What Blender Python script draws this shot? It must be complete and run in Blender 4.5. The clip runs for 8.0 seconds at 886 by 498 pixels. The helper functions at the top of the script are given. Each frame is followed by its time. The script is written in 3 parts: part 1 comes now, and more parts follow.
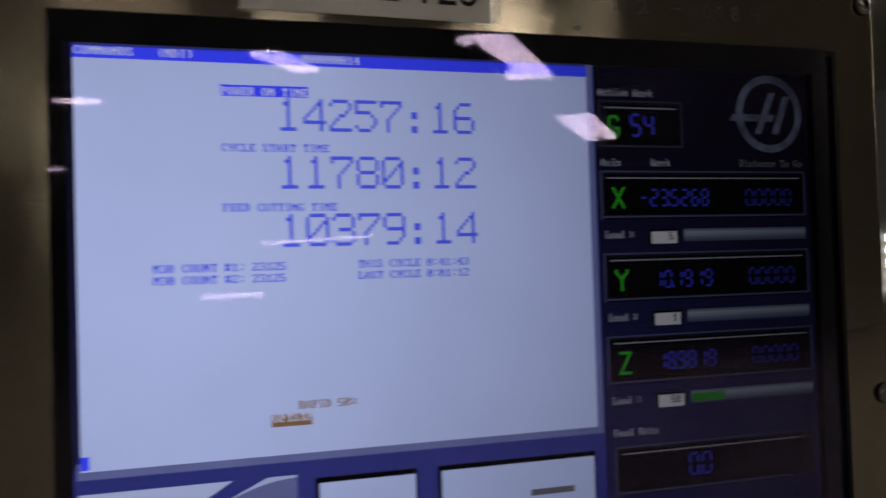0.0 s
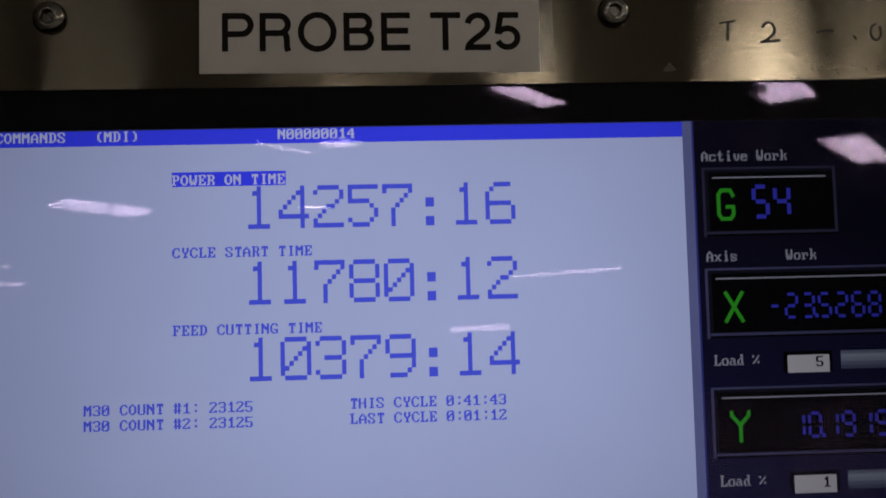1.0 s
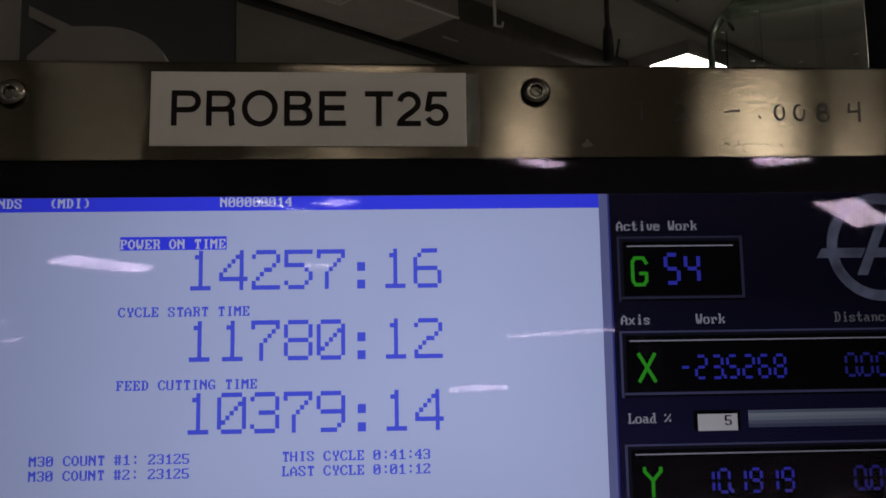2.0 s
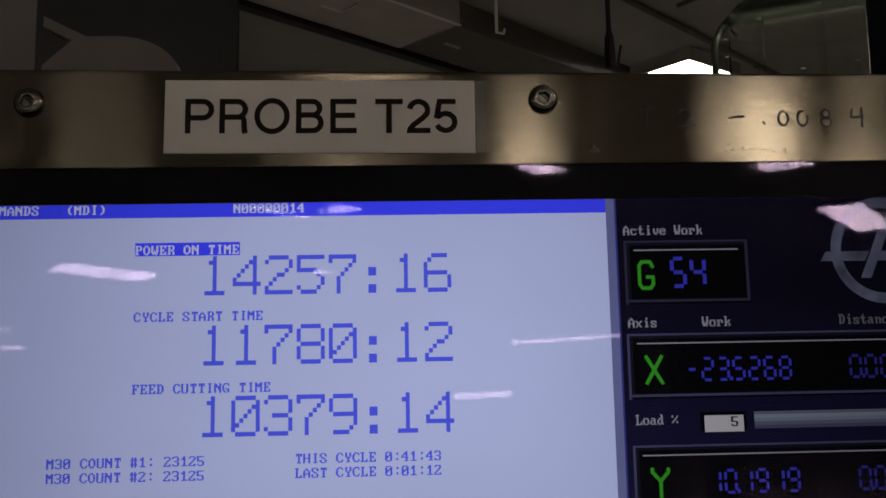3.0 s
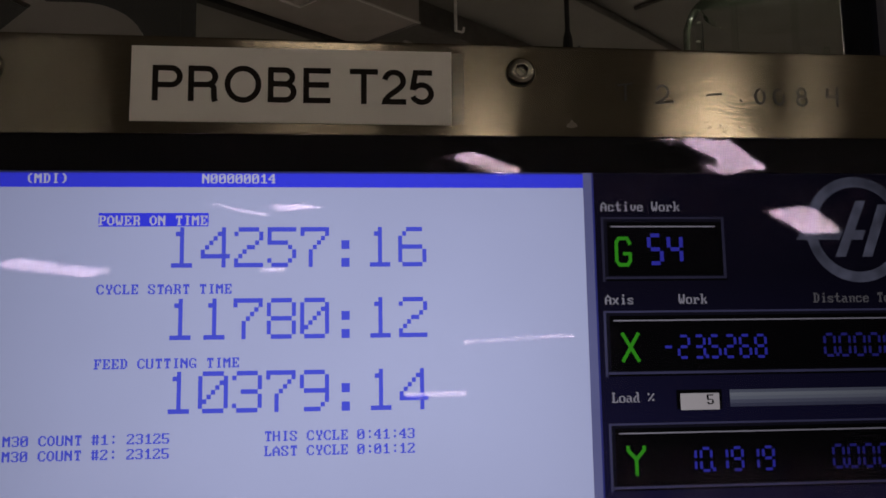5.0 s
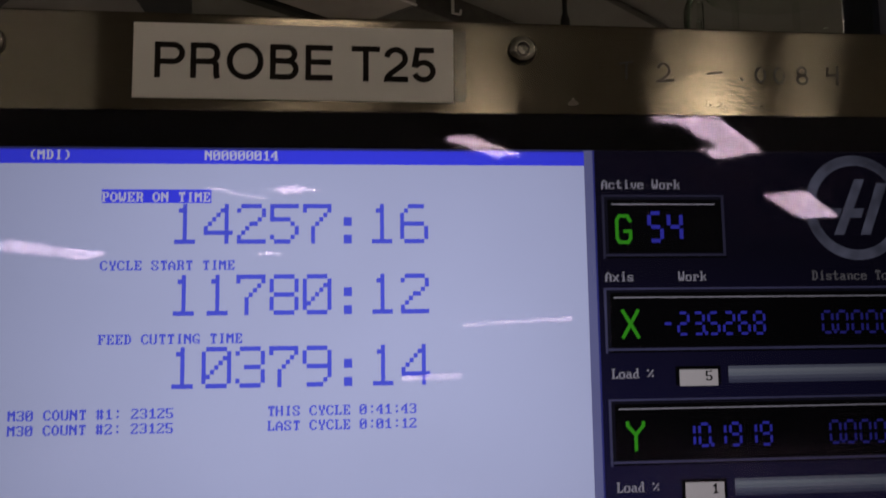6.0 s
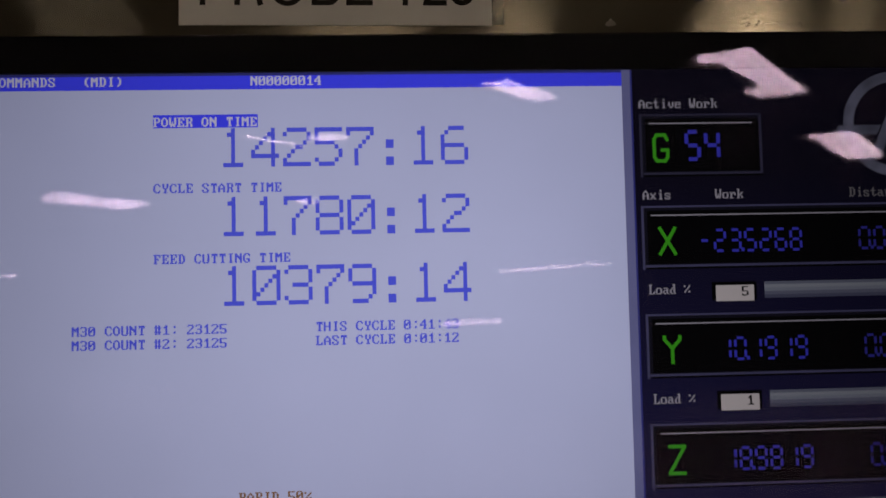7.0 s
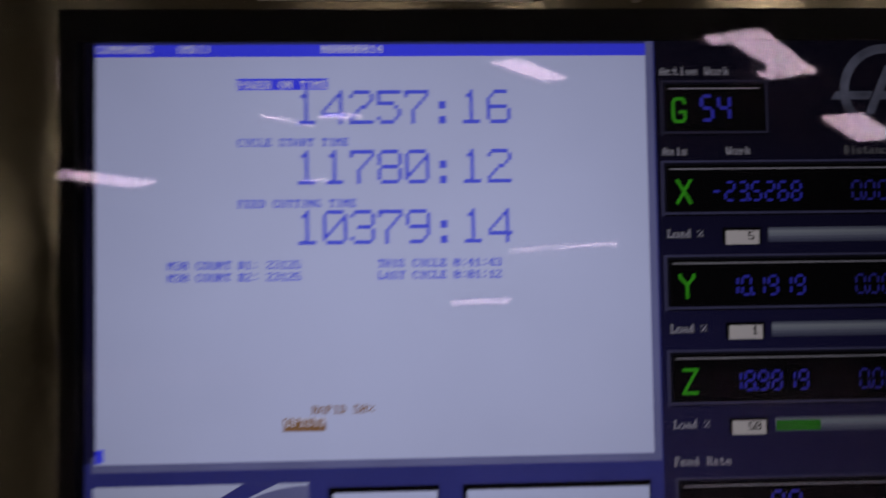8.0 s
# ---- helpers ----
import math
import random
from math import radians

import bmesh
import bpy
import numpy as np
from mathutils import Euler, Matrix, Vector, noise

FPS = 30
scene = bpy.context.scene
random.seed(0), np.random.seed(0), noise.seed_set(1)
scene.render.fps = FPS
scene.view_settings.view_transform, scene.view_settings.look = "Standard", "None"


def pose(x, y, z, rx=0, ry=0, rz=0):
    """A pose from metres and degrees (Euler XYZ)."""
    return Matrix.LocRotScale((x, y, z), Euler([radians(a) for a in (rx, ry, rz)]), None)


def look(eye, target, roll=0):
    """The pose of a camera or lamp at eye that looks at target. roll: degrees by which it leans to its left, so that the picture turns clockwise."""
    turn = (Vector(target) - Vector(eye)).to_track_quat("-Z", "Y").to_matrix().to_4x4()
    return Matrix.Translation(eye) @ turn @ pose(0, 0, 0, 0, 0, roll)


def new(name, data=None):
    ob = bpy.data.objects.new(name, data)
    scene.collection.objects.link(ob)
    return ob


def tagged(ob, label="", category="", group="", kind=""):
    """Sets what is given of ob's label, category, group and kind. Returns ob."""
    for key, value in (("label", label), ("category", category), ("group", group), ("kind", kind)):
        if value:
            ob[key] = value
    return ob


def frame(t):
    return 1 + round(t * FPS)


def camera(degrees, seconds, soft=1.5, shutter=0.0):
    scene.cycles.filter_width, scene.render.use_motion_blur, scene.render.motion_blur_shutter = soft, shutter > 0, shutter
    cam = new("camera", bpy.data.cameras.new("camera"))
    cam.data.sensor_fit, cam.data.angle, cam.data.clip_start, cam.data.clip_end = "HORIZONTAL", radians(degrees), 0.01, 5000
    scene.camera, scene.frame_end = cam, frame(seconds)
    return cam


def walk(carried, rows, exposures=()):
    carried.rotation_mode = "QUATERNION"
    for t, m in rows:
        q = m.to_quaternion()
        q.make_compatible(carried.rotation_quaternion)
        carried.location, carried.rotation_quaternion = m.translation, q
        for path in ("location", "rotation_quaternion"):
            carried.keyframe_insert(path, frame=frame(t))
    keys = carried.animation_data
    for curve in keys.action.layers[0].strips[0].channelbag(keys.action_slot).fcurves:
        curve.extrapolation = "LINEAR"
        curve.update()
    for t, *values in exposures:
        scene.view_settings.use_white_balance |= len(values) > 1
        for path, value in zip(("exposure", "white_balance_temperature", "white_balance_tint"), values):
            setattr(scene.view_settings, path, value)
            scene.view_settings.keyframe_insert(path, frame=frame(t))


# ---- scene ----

# ---- the walk ----
cam = camera(51.02, 8.0, soft=1.6, shutter=0.4)
PATH = [
    (0, (0.0205, -0.3309, 1.5202), (0.3298, 0.6197, 1.5450), -1.77),
    (0.1, (0.0339, -0.3266, 1.5175), (0.3423, 0.6241, 1.5510), -1.70),
    (0.2, (0.0453, -0.3117, 1.5242), (0.3513, 0.6400, 1.5480), -1.82),
    (0.5, (0.0839, -0.2739, 1.5340), (0.3000, 0.7019, 1.5669), -1.49),
    (1, (0.1105, -0.2555, 1.5489), (0.1547, 0.7414, 1.6143), -1.42),
    (1.5, (0.1212, -0.2687, 1.5455), (0.1590, 0.7258, 1.6431), -0.96),
    (2, (0.1301, -0.2738, 1.5482), (0.1760, 0.7168, 1.6769), -0.94),
    (3.5, (0.1245, -0.2792, 1.5460), (0.1677, 0.7106, 1.6821), -1.22),
    (4, (0.1206, -0.2743, 1.5451), (0.1875, 0.7157, 1.6693), -1.26),
    (4.5, (0.1184, -0.2711, 1.5435), (0.1970, 0.7182, 1.6665), -0.60),
    (4.7, (0.1203, -0.2702, 1.5404), (0.2065, 0.7167, 1.6767), -0.57),
    (5.8, (0.1233, -0.2741, 1.5409), (0.2164, 0.7142, 1.6619), -1.41),
    (6, (0.1204, -0.2721, 1.5384), (0.2154, 0.7165, 1.6552), -0.86),
    (6.5, (0.1195, -0.2733, 1.5281), (0.1953, 0.7198, 1.6183), -0.54),
    (7, (0.1192, -0.2789, 1.5297), (0.1718, 0.7179, 1.5900), -1.24),
    (7.5, (0.1180, -0.2852, 1.5279), (0.1704, 0.7122, 1.5776), -1.29),
    (7.9, (0.1124, -0.3069, 1.5209), (0.1612, 0.6910, 1.5629), -1.16),
    (8, (0.1037, -0.3194, 1.5162), (0.1484, 0.6789, 1.5555), -0.86),
]
EXPOSURES = [
    (0.0, 0.10, 6350, 9), (0.5, 0.0, 6300, 9), (1.0, -0.16, 6450, 10), (2.0, -0.14, 6500, 10), (3.4, 0.0, 6750, 12),
    (6.0, 0.02, 7000, 13), (6.5, -0.02, 7100, 13), (7.0, -0.09, 7250, 14), (7.5, -0.13, 7250, 14), (8.0, -0.22, 7000, 13),
]
walk(cam, [(t, look(eye, target, roll)) for t, eye, target, roll in PATH], EXPOSURES)

# ---- world ----
world = bpy.data.worlds.new("world")
scene.world = world
world.use_nodes = True
world.node_tree.nodes["Background"].inputs[0].default_value = (0.02, 0.02, 0.022, 1)
world.node_tree.nodes["Background"].inputs[1].default_value = 0.3

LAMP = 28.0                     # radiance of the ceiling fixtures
CEIL = 3.6                     # height of the shop's ceiling
K = 0.19 / 640                 # metres for one picture element of the display
ZT = 1.60                      # height of the display's first line


def plan(a, b):
    """A place on the shop's own grid, which stands at an angle to the control."""
    return 0.6 * a + 0.8 * b, -0.8 * a + 0.6 * b


# ---- materials ----
def mat(name, color=(0.5, 0.5, 0.5), rough=0.5, metal=0.0, vary=0.12, scale=40.0, bump=0.0, spec=0.5, stretch=(1, 1, 1), wear=0.12):
    m = bpy.data.materials.new(name)
    m.use_nodes = True
    nt = m.node_tree
    b = nt.nodes["Principled BSDF"]
    b.inputs["Metallic"].default_value = metal
    b.inputs["Specular IOR Level"].default_value = spec
    co = nt.nodes.new("ShaderNodeTexCoord")
    mp = nt.nodes.new("ShaderNodeMapping")
    mp.inputs["Scale"].default_value = stretch
    nt.links.new(co.outputs["Object"], mp.inputs[0])
    fine = nt.nodes.new("ShaderNodeTexNoise")
    fine.inputs["Scale"].default_value, fine.inputs["Detail"].default_value = scale, 6
    big = nt.nodes.new("ShaderNodeTexNoise")
    big.inputs["Scale"].default_value, big.inputs["Detail"].default_value = scale * 0.13, 3
    nt.links.new(mp.outputs[0], fine.inputs[0])
    nt.links.new(co.outputs["Object"], big.inputs[0])
    add = nt.nodes.new("ShaderNodeMath")
    add.operation = "ADD"
    nt.links.new(fine.outputs[0], add.inputs[0])
    nt.links.new(big.outputs[0], add.inputs[1])
    ramp = nt.nodes.new("ShaderNodeMapRange")
    ramp.inputs[1].default_value, ramp.inputs[2].default_value = 0.6, 1.4
    ramp.inputs[3].default_value, ramp.inputs[4].default_value = 1 - vary, 1 + vary
    nt.links.new(add.outputs[0], ramp.inputs[0])
    mul = nt.nodes.new("ShaderNodeVectorMath")
    mul.operation = "SCALE"
    mul.inputs[0].default_value = color
    nt.links.new(ramp.outputs[0], mul.inputs["Scale"])
    nt.links.new(mul.outputs[0], b.inputs["Base Color"])
    rr = nt.nodes.new("ShaderNodeMapRange")
    rr.inputs[1].default_value, rr.inputs[2].default_value = 0.3, 0.7
    rr.inputs[3].default_value, rr.inputs[4].default_value = rough * (1 - wear), rough * (1 + wear)
    nt.links.new(big.outputs[0], rr.inputs[0])
    nt.links.new(rr.outputs[0], b.inputs["Roughness"])
    if bump:
        bp = nt.nodes.new("ShaderNodeBump")
        bp.inputs["Strength"].default_value, bp.inputs["Distance"].default_value = bump, 0.001
        nt.links.new(fine.outputs[0], bp.inputs["Height"])
        nt.links.new(bp.outputs[0], b.inputs["Normal"])
    return m


def brushed(name):
    """Stainless sheet, brushed lengthwise, so that lamps smear into upright bands."""
    m = mat(name, (0.180, 0.155, 0.117), 0.104, 1.0, 0.20, 16.0, 0, stretch=(9, 1, 160), wear=0.2)
    nt = m.node_tree
    b = nt.nodes["Principled BSDF"]
    tg = nt.nodes.new("ShaderNodeTangent")
    tg.direction_type, tg.axis = "RADIAL", "X"
    lobes = []
    # a tight lobe from the rolled surface and a tall one from the brush lines
    for aniso, rough in ((-0.60, 0.104), (-0.90, 0.150)):
        gl = nt.nodes.new("ShaderNodeBsdfAnisotropic")
        gl.distribution = "BECKMANN"
        gl.inputs["Anisotropy"].default_value = aniso
        gl.inputs["Roughness"].default_value = rough
        nt.links.new(b.inputs["Base Color"].links[0].from_socket, gl.inputs["Color"])
        nt.links.new(tg.outputs[0], gl.inputs["Tangent"])
        lobes.append(gl)
    both = nt.nodes.new("ShaderNodeMixShader")
    both.inputs[0].default_value = 0.55
    nt.links.new(lobes[0].outputs[0], both.inputs[1])
    nt.links.new(lobes[1].outputs[0], both.inputs[2])
    # the sheet is not quite flat, and carries fine scratches
    co = nt.nodes.new("ShaderNodeTexCoord")
    wv = nt.nodes.new("ShaderNodeTexNoise")
    wv.inputs["Scale"].default_value, wv.inputs["Detail"].default_value = 60, 4
    mp = nt.nodes.new("ShaderNodeMapping")
    mp.inputs["Scale"].default_value = (0.5, 1, 1.6)
    bp = nt.nodes.new("ShaderNodeBump")
    bp.inputs["Strength"].default_value, bp.inputs["Distance"].default_value = 1.0, 0.000055
    nt.links.new(co.outputs["Object"], mp.inputs[0])
    nt.links.new(mp.outputs[0], wv.inputs[0])
    nt.links.new(wv.outputs[0], bp.inputs["Height"])
    grain = nt.nodes.new("ShaderNodeTexNoise")
    grain.inputs["Scale"].default_value, grain.inputs["Detail"].default_value = 900, 3
    mp2 = nt.nodes.new("ShaderNodeMapping")
    mp2.inputs["Scale"].default_value = (0.22, 1, 1.0)
    bp2 = nt.nodes.new("ShaderNodeBump")
    bp2.inputs["Strength"].default_value, bp2.inputs["Distance"].default_value = 1.0, 0.000035
    nt.links.new(co.outputs["Object"], mp2.inputs[0])
    nt.links.new(mp2.outputs[0], grain.inputs[0])
    nt.links.new(grain.outputs[0], bp2.inputs["Height"])
    nt.links.new(bp.outputs[0], bp2.inputs["Normal"])
    for gl in lobes:
        nt.links.new(bp2.outputs[0], gl.inputs["Normal"])
    # a film of oily dirt over the metal
    df = nt.nodes.new("ShaderNodeBsdfDiffuse")
    df.inputs[0].default_value = (0.20, 0.165, 0.14, 1)
    mx = nt.nodes.new("ShaderNodeMixShader")
    mx.inputs[0].default_value = 0.065
    nt.links.new(both.outputs[0], mx.inputs[1])
    nt.links.new(df.outputs[0], mx.inputs[2])
    nt.links.new(mx.outputs[0], nt.nodes["Material Output"].inputs["Surface"])
    return m


FILM = 0.0048                  # what the display's dark filter lets through


def glow(name, color, strength=1.0, vary=0.0, scale=8.0, film=True):
    """A lit element of the display behind its dark filter, or a bare lamp (film off)."""
    m = bpy.data.materials.new(name)
    m.use_nodes = True
    nt = m.node_tree
    b = nt.nodes["Principled BSDF"]
    b.inputs["Base Color"].default_value = (0.01, 0.01, 0.012, 1)
    b.inputs["Roughness"].default_value = 0.6
    b.inputs["Specular IOR Level"].default_value = 0.0
    if film:
        # the filter swallows more of the light that leaves at a slant, as an old panel does
        b.inputs["Coat Weight"].default_value = 1.0
        b.inputs["Coat IOR"].default_value = 1.0
        b.inputs["Coat Roughness"].default_value = 0.3
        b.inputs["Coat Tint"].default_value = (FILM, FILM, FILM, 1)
        strength = strength * 1.08 / FILM
    b.inputs["Emission Color"].default_value = (*color, 1)
    b.inputs["Emission Strength"].default_value = strength
    if vary:
        n = nt.nodes.new("ShaderNodeTexNoise")
        n.inputs["Scale"].default_value = scale
        r = nt.nodes.new("ShaderNodeMapRange")
        r.inputs[1].default_value, r.inputs[2].default_value = 0.3, 0.7
        r.inputs[3].default_value, r.inputs[4].default_value = strength * (1 - vary), strength * (1 + vary)
        co = nt.nodes.new("ShaderNodeTexCoord")
        nt.links.new(co.outputs["Object"], n.inputs[0])
        nt.links.new(n.outputs[0], r.inputs[0])
        nt.links.new(r.outputs[0], b.inputs["Emission Strength"])
    return m


def glow_fade(name, low, high, z0, z1):
    """A lit field that runs from one colour to another up the display."""
    m = glow(name, low)
    nt = m.node_tree
    co = nt.nodes.new("ShaderNodeTexCoord")
    sp = nt.nodes.new("ShaderNodeSeparateXYZ")
    r = nt.nodes.new("ShaderNodeMapRange")
    r.inputs[1].default_value, r.inputs[2].default_value = z0, z1
    mx = nt.nodes.new("ShaderNodeMix")
    mx.data_type = "RGBA"
    mx.inputs[6].default_value, mx.inputs[7].default_value = (*low, 1), (*high, 1)
    nt.links.new(co.outputs["Object"], sp.inputs[0])
    nt.links.new(sp.outputs[2], r.inputs[0])
    nt.links.new(r.outputs[0], mx.inputs[0])
    nt.links.new(mx.outputs[2], nt.nodes["Principled BSDF"].inputs["Emission Color"])
    return m


def cover_glass(name, tint, ior, rough=0.018, clear=(0.97, 0.97, 0.98)):
    m = bpy.data.materials.new(name)
    m.use_nodes = True
    nt = m.node_tree
    nt.nodes.remove(nt.nodes["Principled BSDF"])
    out = nt.nodes["Material Output"]
    tr, gl, mx, fr = (nt.nodes.new(k) for k in ("ShaderNodeBsdfTransparent", "ShaderNodeBsdfGlossy", "ShaderNodeMixShader", "ShaderNodeFresnel"))
    tr.inputs[0].default_value = (*clear, 1)
    gl.inputs["Color"].default_value = (*tint, 1)
    gl.inputs["Roughness"].default_value = rough
    fr.inputs["IOR"].default_value = ior
    nt.links.new(fr.outputs[0], mx.inputs[0])
    nt.links.new(tr.outputs[0], mx.inputs[1])
    nt.links.new(gl.outputs[0], mx.inputs[2])
    nt.links.new(mx.outputs[0], out.inputs["Surface"])
    return m


STEEL = brushed("brushed_steel")
CHROME = mat("screw_steel", (0.24, 0.225, 0.20), 0.20, 1.0, 0.2, 300)
SOCKET = mat("socket_dark_metal", (0.16, 0.15, 0.13), 0.28, 1.0, 0.3, 300)
PAPER = mat("label_film", (0.72, 0.685, 0.66), 0.45, 0, 0.05, 60, 0.03)
INK = mat("black_print", (0.020, 0.016, 0.015), 0.8, 0, 0.2, 200, spec=0.1)
MARKER = mat("marker_ink", (0.02, 0.018, 0.02), 0.55, 0, 0.5, 400)
GRIME = mat("dried_residue", (0.09, 0.07, 0.05), 0.7, 0, 0.5, 300)
TAPE = cover_glass("clear_tape", (0.9, 0.9, 0.85), 1.35, 0.2)
BEZEL = mat("black_bezel", (0.004, 0.004, 0.005), 0.5, 0, 0.2, 30, spec=0.08)
GLASS = cover_glass("coated_glass", (0.78, 0.63, 1.0), 1.25)
HOUSE = mat("grey_paint", (0.22, 0.21, 0.20), 0.5, 0, 0.12, 30, 0.1)
ARM = mat("arm_grey_paint", (0.15, 0.135, 0.125), 0.5, 0, 0.12, 30, 0.1)
CEILM = mat("ceiling_sheet", (0.28, 0.27, 0.25), 0.7, 0, 0.15, 3, 0.1)
WALLM = mat("shop_wall", (0.19, 0.187, 0.172), 0.8, 0, 0.2, 2, 0.1)
FLOORM = mat("concrete", (0.31, 0.295, 0.28), 0.88, 0, 0.3, 4, 0.2, spec=0.12)
DUCTM = mat("duct_sheet", (0.52, 0.475, 0.45), 0.45, 0.3, 0.15, 6, 0.1)
DARKM = mat("dark_machine_paint", (0.006, 0.006, 0.006), 0.5, 0, 0.3, 10)
PIPEM = mat("dark_pipe", (0.10, 0.092, 0.085), 0.5, 0, 0.3, 20)
WIREM = mat("bright_wire", (0.85, 0.83, 0.80), 0.35, 0.0, 0.1, 60)
MACHM = mat("machine_paint", (0.13, 0.13, 0.125), 0.45, 0, 0.1, 8)
CAPM = mat("beacon_cap", (0.02, 0.024, 0.02), 0.3, 0, 0.2, 60)
LENSM = cover_glass("beacon_lens", (0.85, 0.92, 0.85), 1.07, 0.12, (0.965, 0.975, 0.965))
TRAYM = mat("tray_enamel", (0.36, 0.35, 0.33), 0.4, 0, 0.08, 8)
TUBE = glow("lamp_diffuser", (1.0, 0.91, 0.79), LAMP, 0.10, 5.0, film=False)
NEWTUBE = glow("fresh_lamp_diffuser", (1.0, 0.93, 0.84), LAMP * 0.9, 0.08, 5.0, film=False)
DIMTUBE = glow("dim_lamp_diffuser", (1.0, 0.88, 0.74), LAMP * 0.38, 0.15, 5.0, film=False)
# strip lamps, and the louvres, whose brightness is emitted instead of falling on them
STRIP = glow("strip_louvre_glow", (1.0, 0.92, 0.80), LAMP * 0.5, 0.1, 6.0, film=False)

# display colours
PANE = glow("pane_white", (0.336, 0.382, 0.61), 1.0, 0.04, 14)
BLUE = glow("bar_blue", (0.034, 0.045, 0.74))
TEXTB = glow("text_blue", (0.055, 0.075, 0.60))
TEXTW = glow("text_white", (0.18, 0.18, 0.23))
TEXTG = glow("text_grey", (0.085, 0.085, 0.10))
BROWN = glow("text_brown", (0.16, 0.085, 0.04))
CREAM = glow("text_cream", (0.40, 0.42, 0.60))
NAVY = glow_fade("field_navy", (0.0090, 0.0090, 0.044), (0.0036, 0.0032, 0.0085), 1.44, 1.57)
NAVY2 = glow("frame_navy", (0.022, 0.026, 0.15), 1.0, 0.1, 30)
BEVEL = glow("bevel_blue", (0.095, 0.105, 0.24), 1.0, 0.08, 40)
BOXLO = glow("box_edge_dark", (0.005, 0.005, 0.010))
BOXHI = glow("box_edge_light", (0.036, 0.037, 0.085), 1.0, 0.1, 60)
BOXDIM = glow("box_edge_dim", (0.018, 0.018, 0.038), 1.0, 0.1, 60)
BLACK = glow("box_black", (0.0015, 0.0015, 0.002))
GREEN = glow("led_green", (0.020, 0.21, 0.012))
LAMPGREEN = glow("indicator_green", (0.020, 0.21, 0.012), film=False)
GAUGEGREEN = glow("gauge_green", (0.014, 0.105, 0.012), 1.0, 0.15, 60)
DIGIT = glow("led_blue", (0.024, 0.026, 0.31))
DIGIT2 = glow("led_blue_dim", (0.018, 0.018, 0.17))
GAUGES = [glow("gauge_grey", c) for c in ((0.070, 0.080, 0.120), (0.130, 0.148, 0.190), (0.105, 0.120, 0.165), (0.062, 0.070, 0.112), (0.038, 0.043, 0.078))]
FIELD = glow("field_white", (0.31, 0.30, 0.33))
LOGOM = glow("emblem_grey", (0.066, 0.072, 0.112), 1.0, 0.55, 120)
PALE = glow("pane_pale", (0.30, 0.34, 0.52), 1.0, 0.08, 20)


# ---- building helpers ----
def part(name, bm, material, parent=None, label=""):
    me = bpy.data.meshes.new(name)
    bmesh.ops.recalc_face_normals(bm, faces=bm.faces[:]) if len(bm.faces) < 4000 else None
    bm.to_mesh(me)
    bm.free()
    me.materials.append(material)
    ob = new(name, me)
    ob.parent = parent
    if label:
        tagged(ob, label)
    return ob


def flat(name, bm, material, parent, label=""):
    """A printed or lit figure: its faces all look out of the display."""
    me = bpy.data.meshes.new(name)
    bm.to_mesh(me)
    bm.free()
    me.materials.append(material)
    ob = new(name, me)
    ob.parent = parent
    if label:
        tagged(ob, label)
    return ob


def thing(name, label, category, group="", kind="", at=(0, 0, 0)):
    ob = new(name)
    ob.location = at
    ob.empty_display_size = 0.05
    return tagged(ob, label, category, group, kind)


def box(bm, x0, y0, z0, x1, y1, z1, bev=0.0, seg=2):
    r = bmesh.ops.create_cube(bm, size=1)
    vs = r["verts"]
    for v in vs:
        v.co = ((x0 + x1) / 2 + v.co.x * (x1 - x0), (y0 + y1) / 2 + v.co.y * (y1 - y0), (z0 + z1) / 2 + v.co.z * (z1 - z0))
    if bev:
        es = list({e for v in vs for e in v.link_edges})
        bmesh.ops.bevel(bm, geom=es, offset=bev, segments=seg, affect="EDGES", profile=0.5)
    return bm


def boxed(*a, **k):
    return box(bmesh.new(), *a, **k)


def rod(bm, p, q, r, n=10):
    """A round bar from p to q."""
    p, q = Vector(p), Vector(q)
    m = Matrix.Translation((p + q) / 2) @ (q - p).to_track_quat("Z", "Y").to_matrix().to_4x4()
    bmesh.ops.create_cone(bm, cap_ends=True, segments=n, radius1=r, radius2=r, depth=(q - p).length, matrix=m)
    return bm


def lathe(profile, n=32):
    """A turned shape about z from pairs of radius and height."""
    bm = bmesh.new()
    rings = []
    for r, z in profile:
        rings.append([bm.verts.new((r * math.cos(2 * math.pi * i / n), r * math.sin(2 * math.pi * i / n), z)) for i in range(n)])
    for a, b in zip(rings, rings[1:]):
        for i in range(n):
            bm.faces.new((a[i], a[(i + 1) % n], b[(i + 1) % n], b[i]))
    for ring in (rings[0], rings[-1]):
        if (ring[0].co - ring[n // 2].co).length > 1e-5:
            bm.faces.new(ring)
    return bm


def slab(points, y0, y1):
    """A plate with an outline of x and z, between two depths."""
    bm = bmesh.new()
    a = [bm.verts.new((x, y0, z)) for x, z in points]
    b = [bm.verts.new((x, y1, z)) for x, z in points]
    bm.faces.new(a)
    bm.faces.new(b[::-1])
    for i in range(len(a)):
        j = (i + 1) % len(a)
        bm.faces.new((a[i], b[i], b[j], a[j]))
    return bm


def fresh():
    return bmesh.new()


def rect(bm, u0, v0, u1, v1, y):
    """A lit rectangle on the display, in picture elements from its upper left corner."""
    x0, x1, z0, z1 = K * u0, K * u1, ZT - K * v1, ZT - K * v0
    bm.faces.new([bm.verts.new(c) for c in ((x0, y, z0), (x1, y, z0), (x1, y, z1), (x0, y, z1))])
    return bm


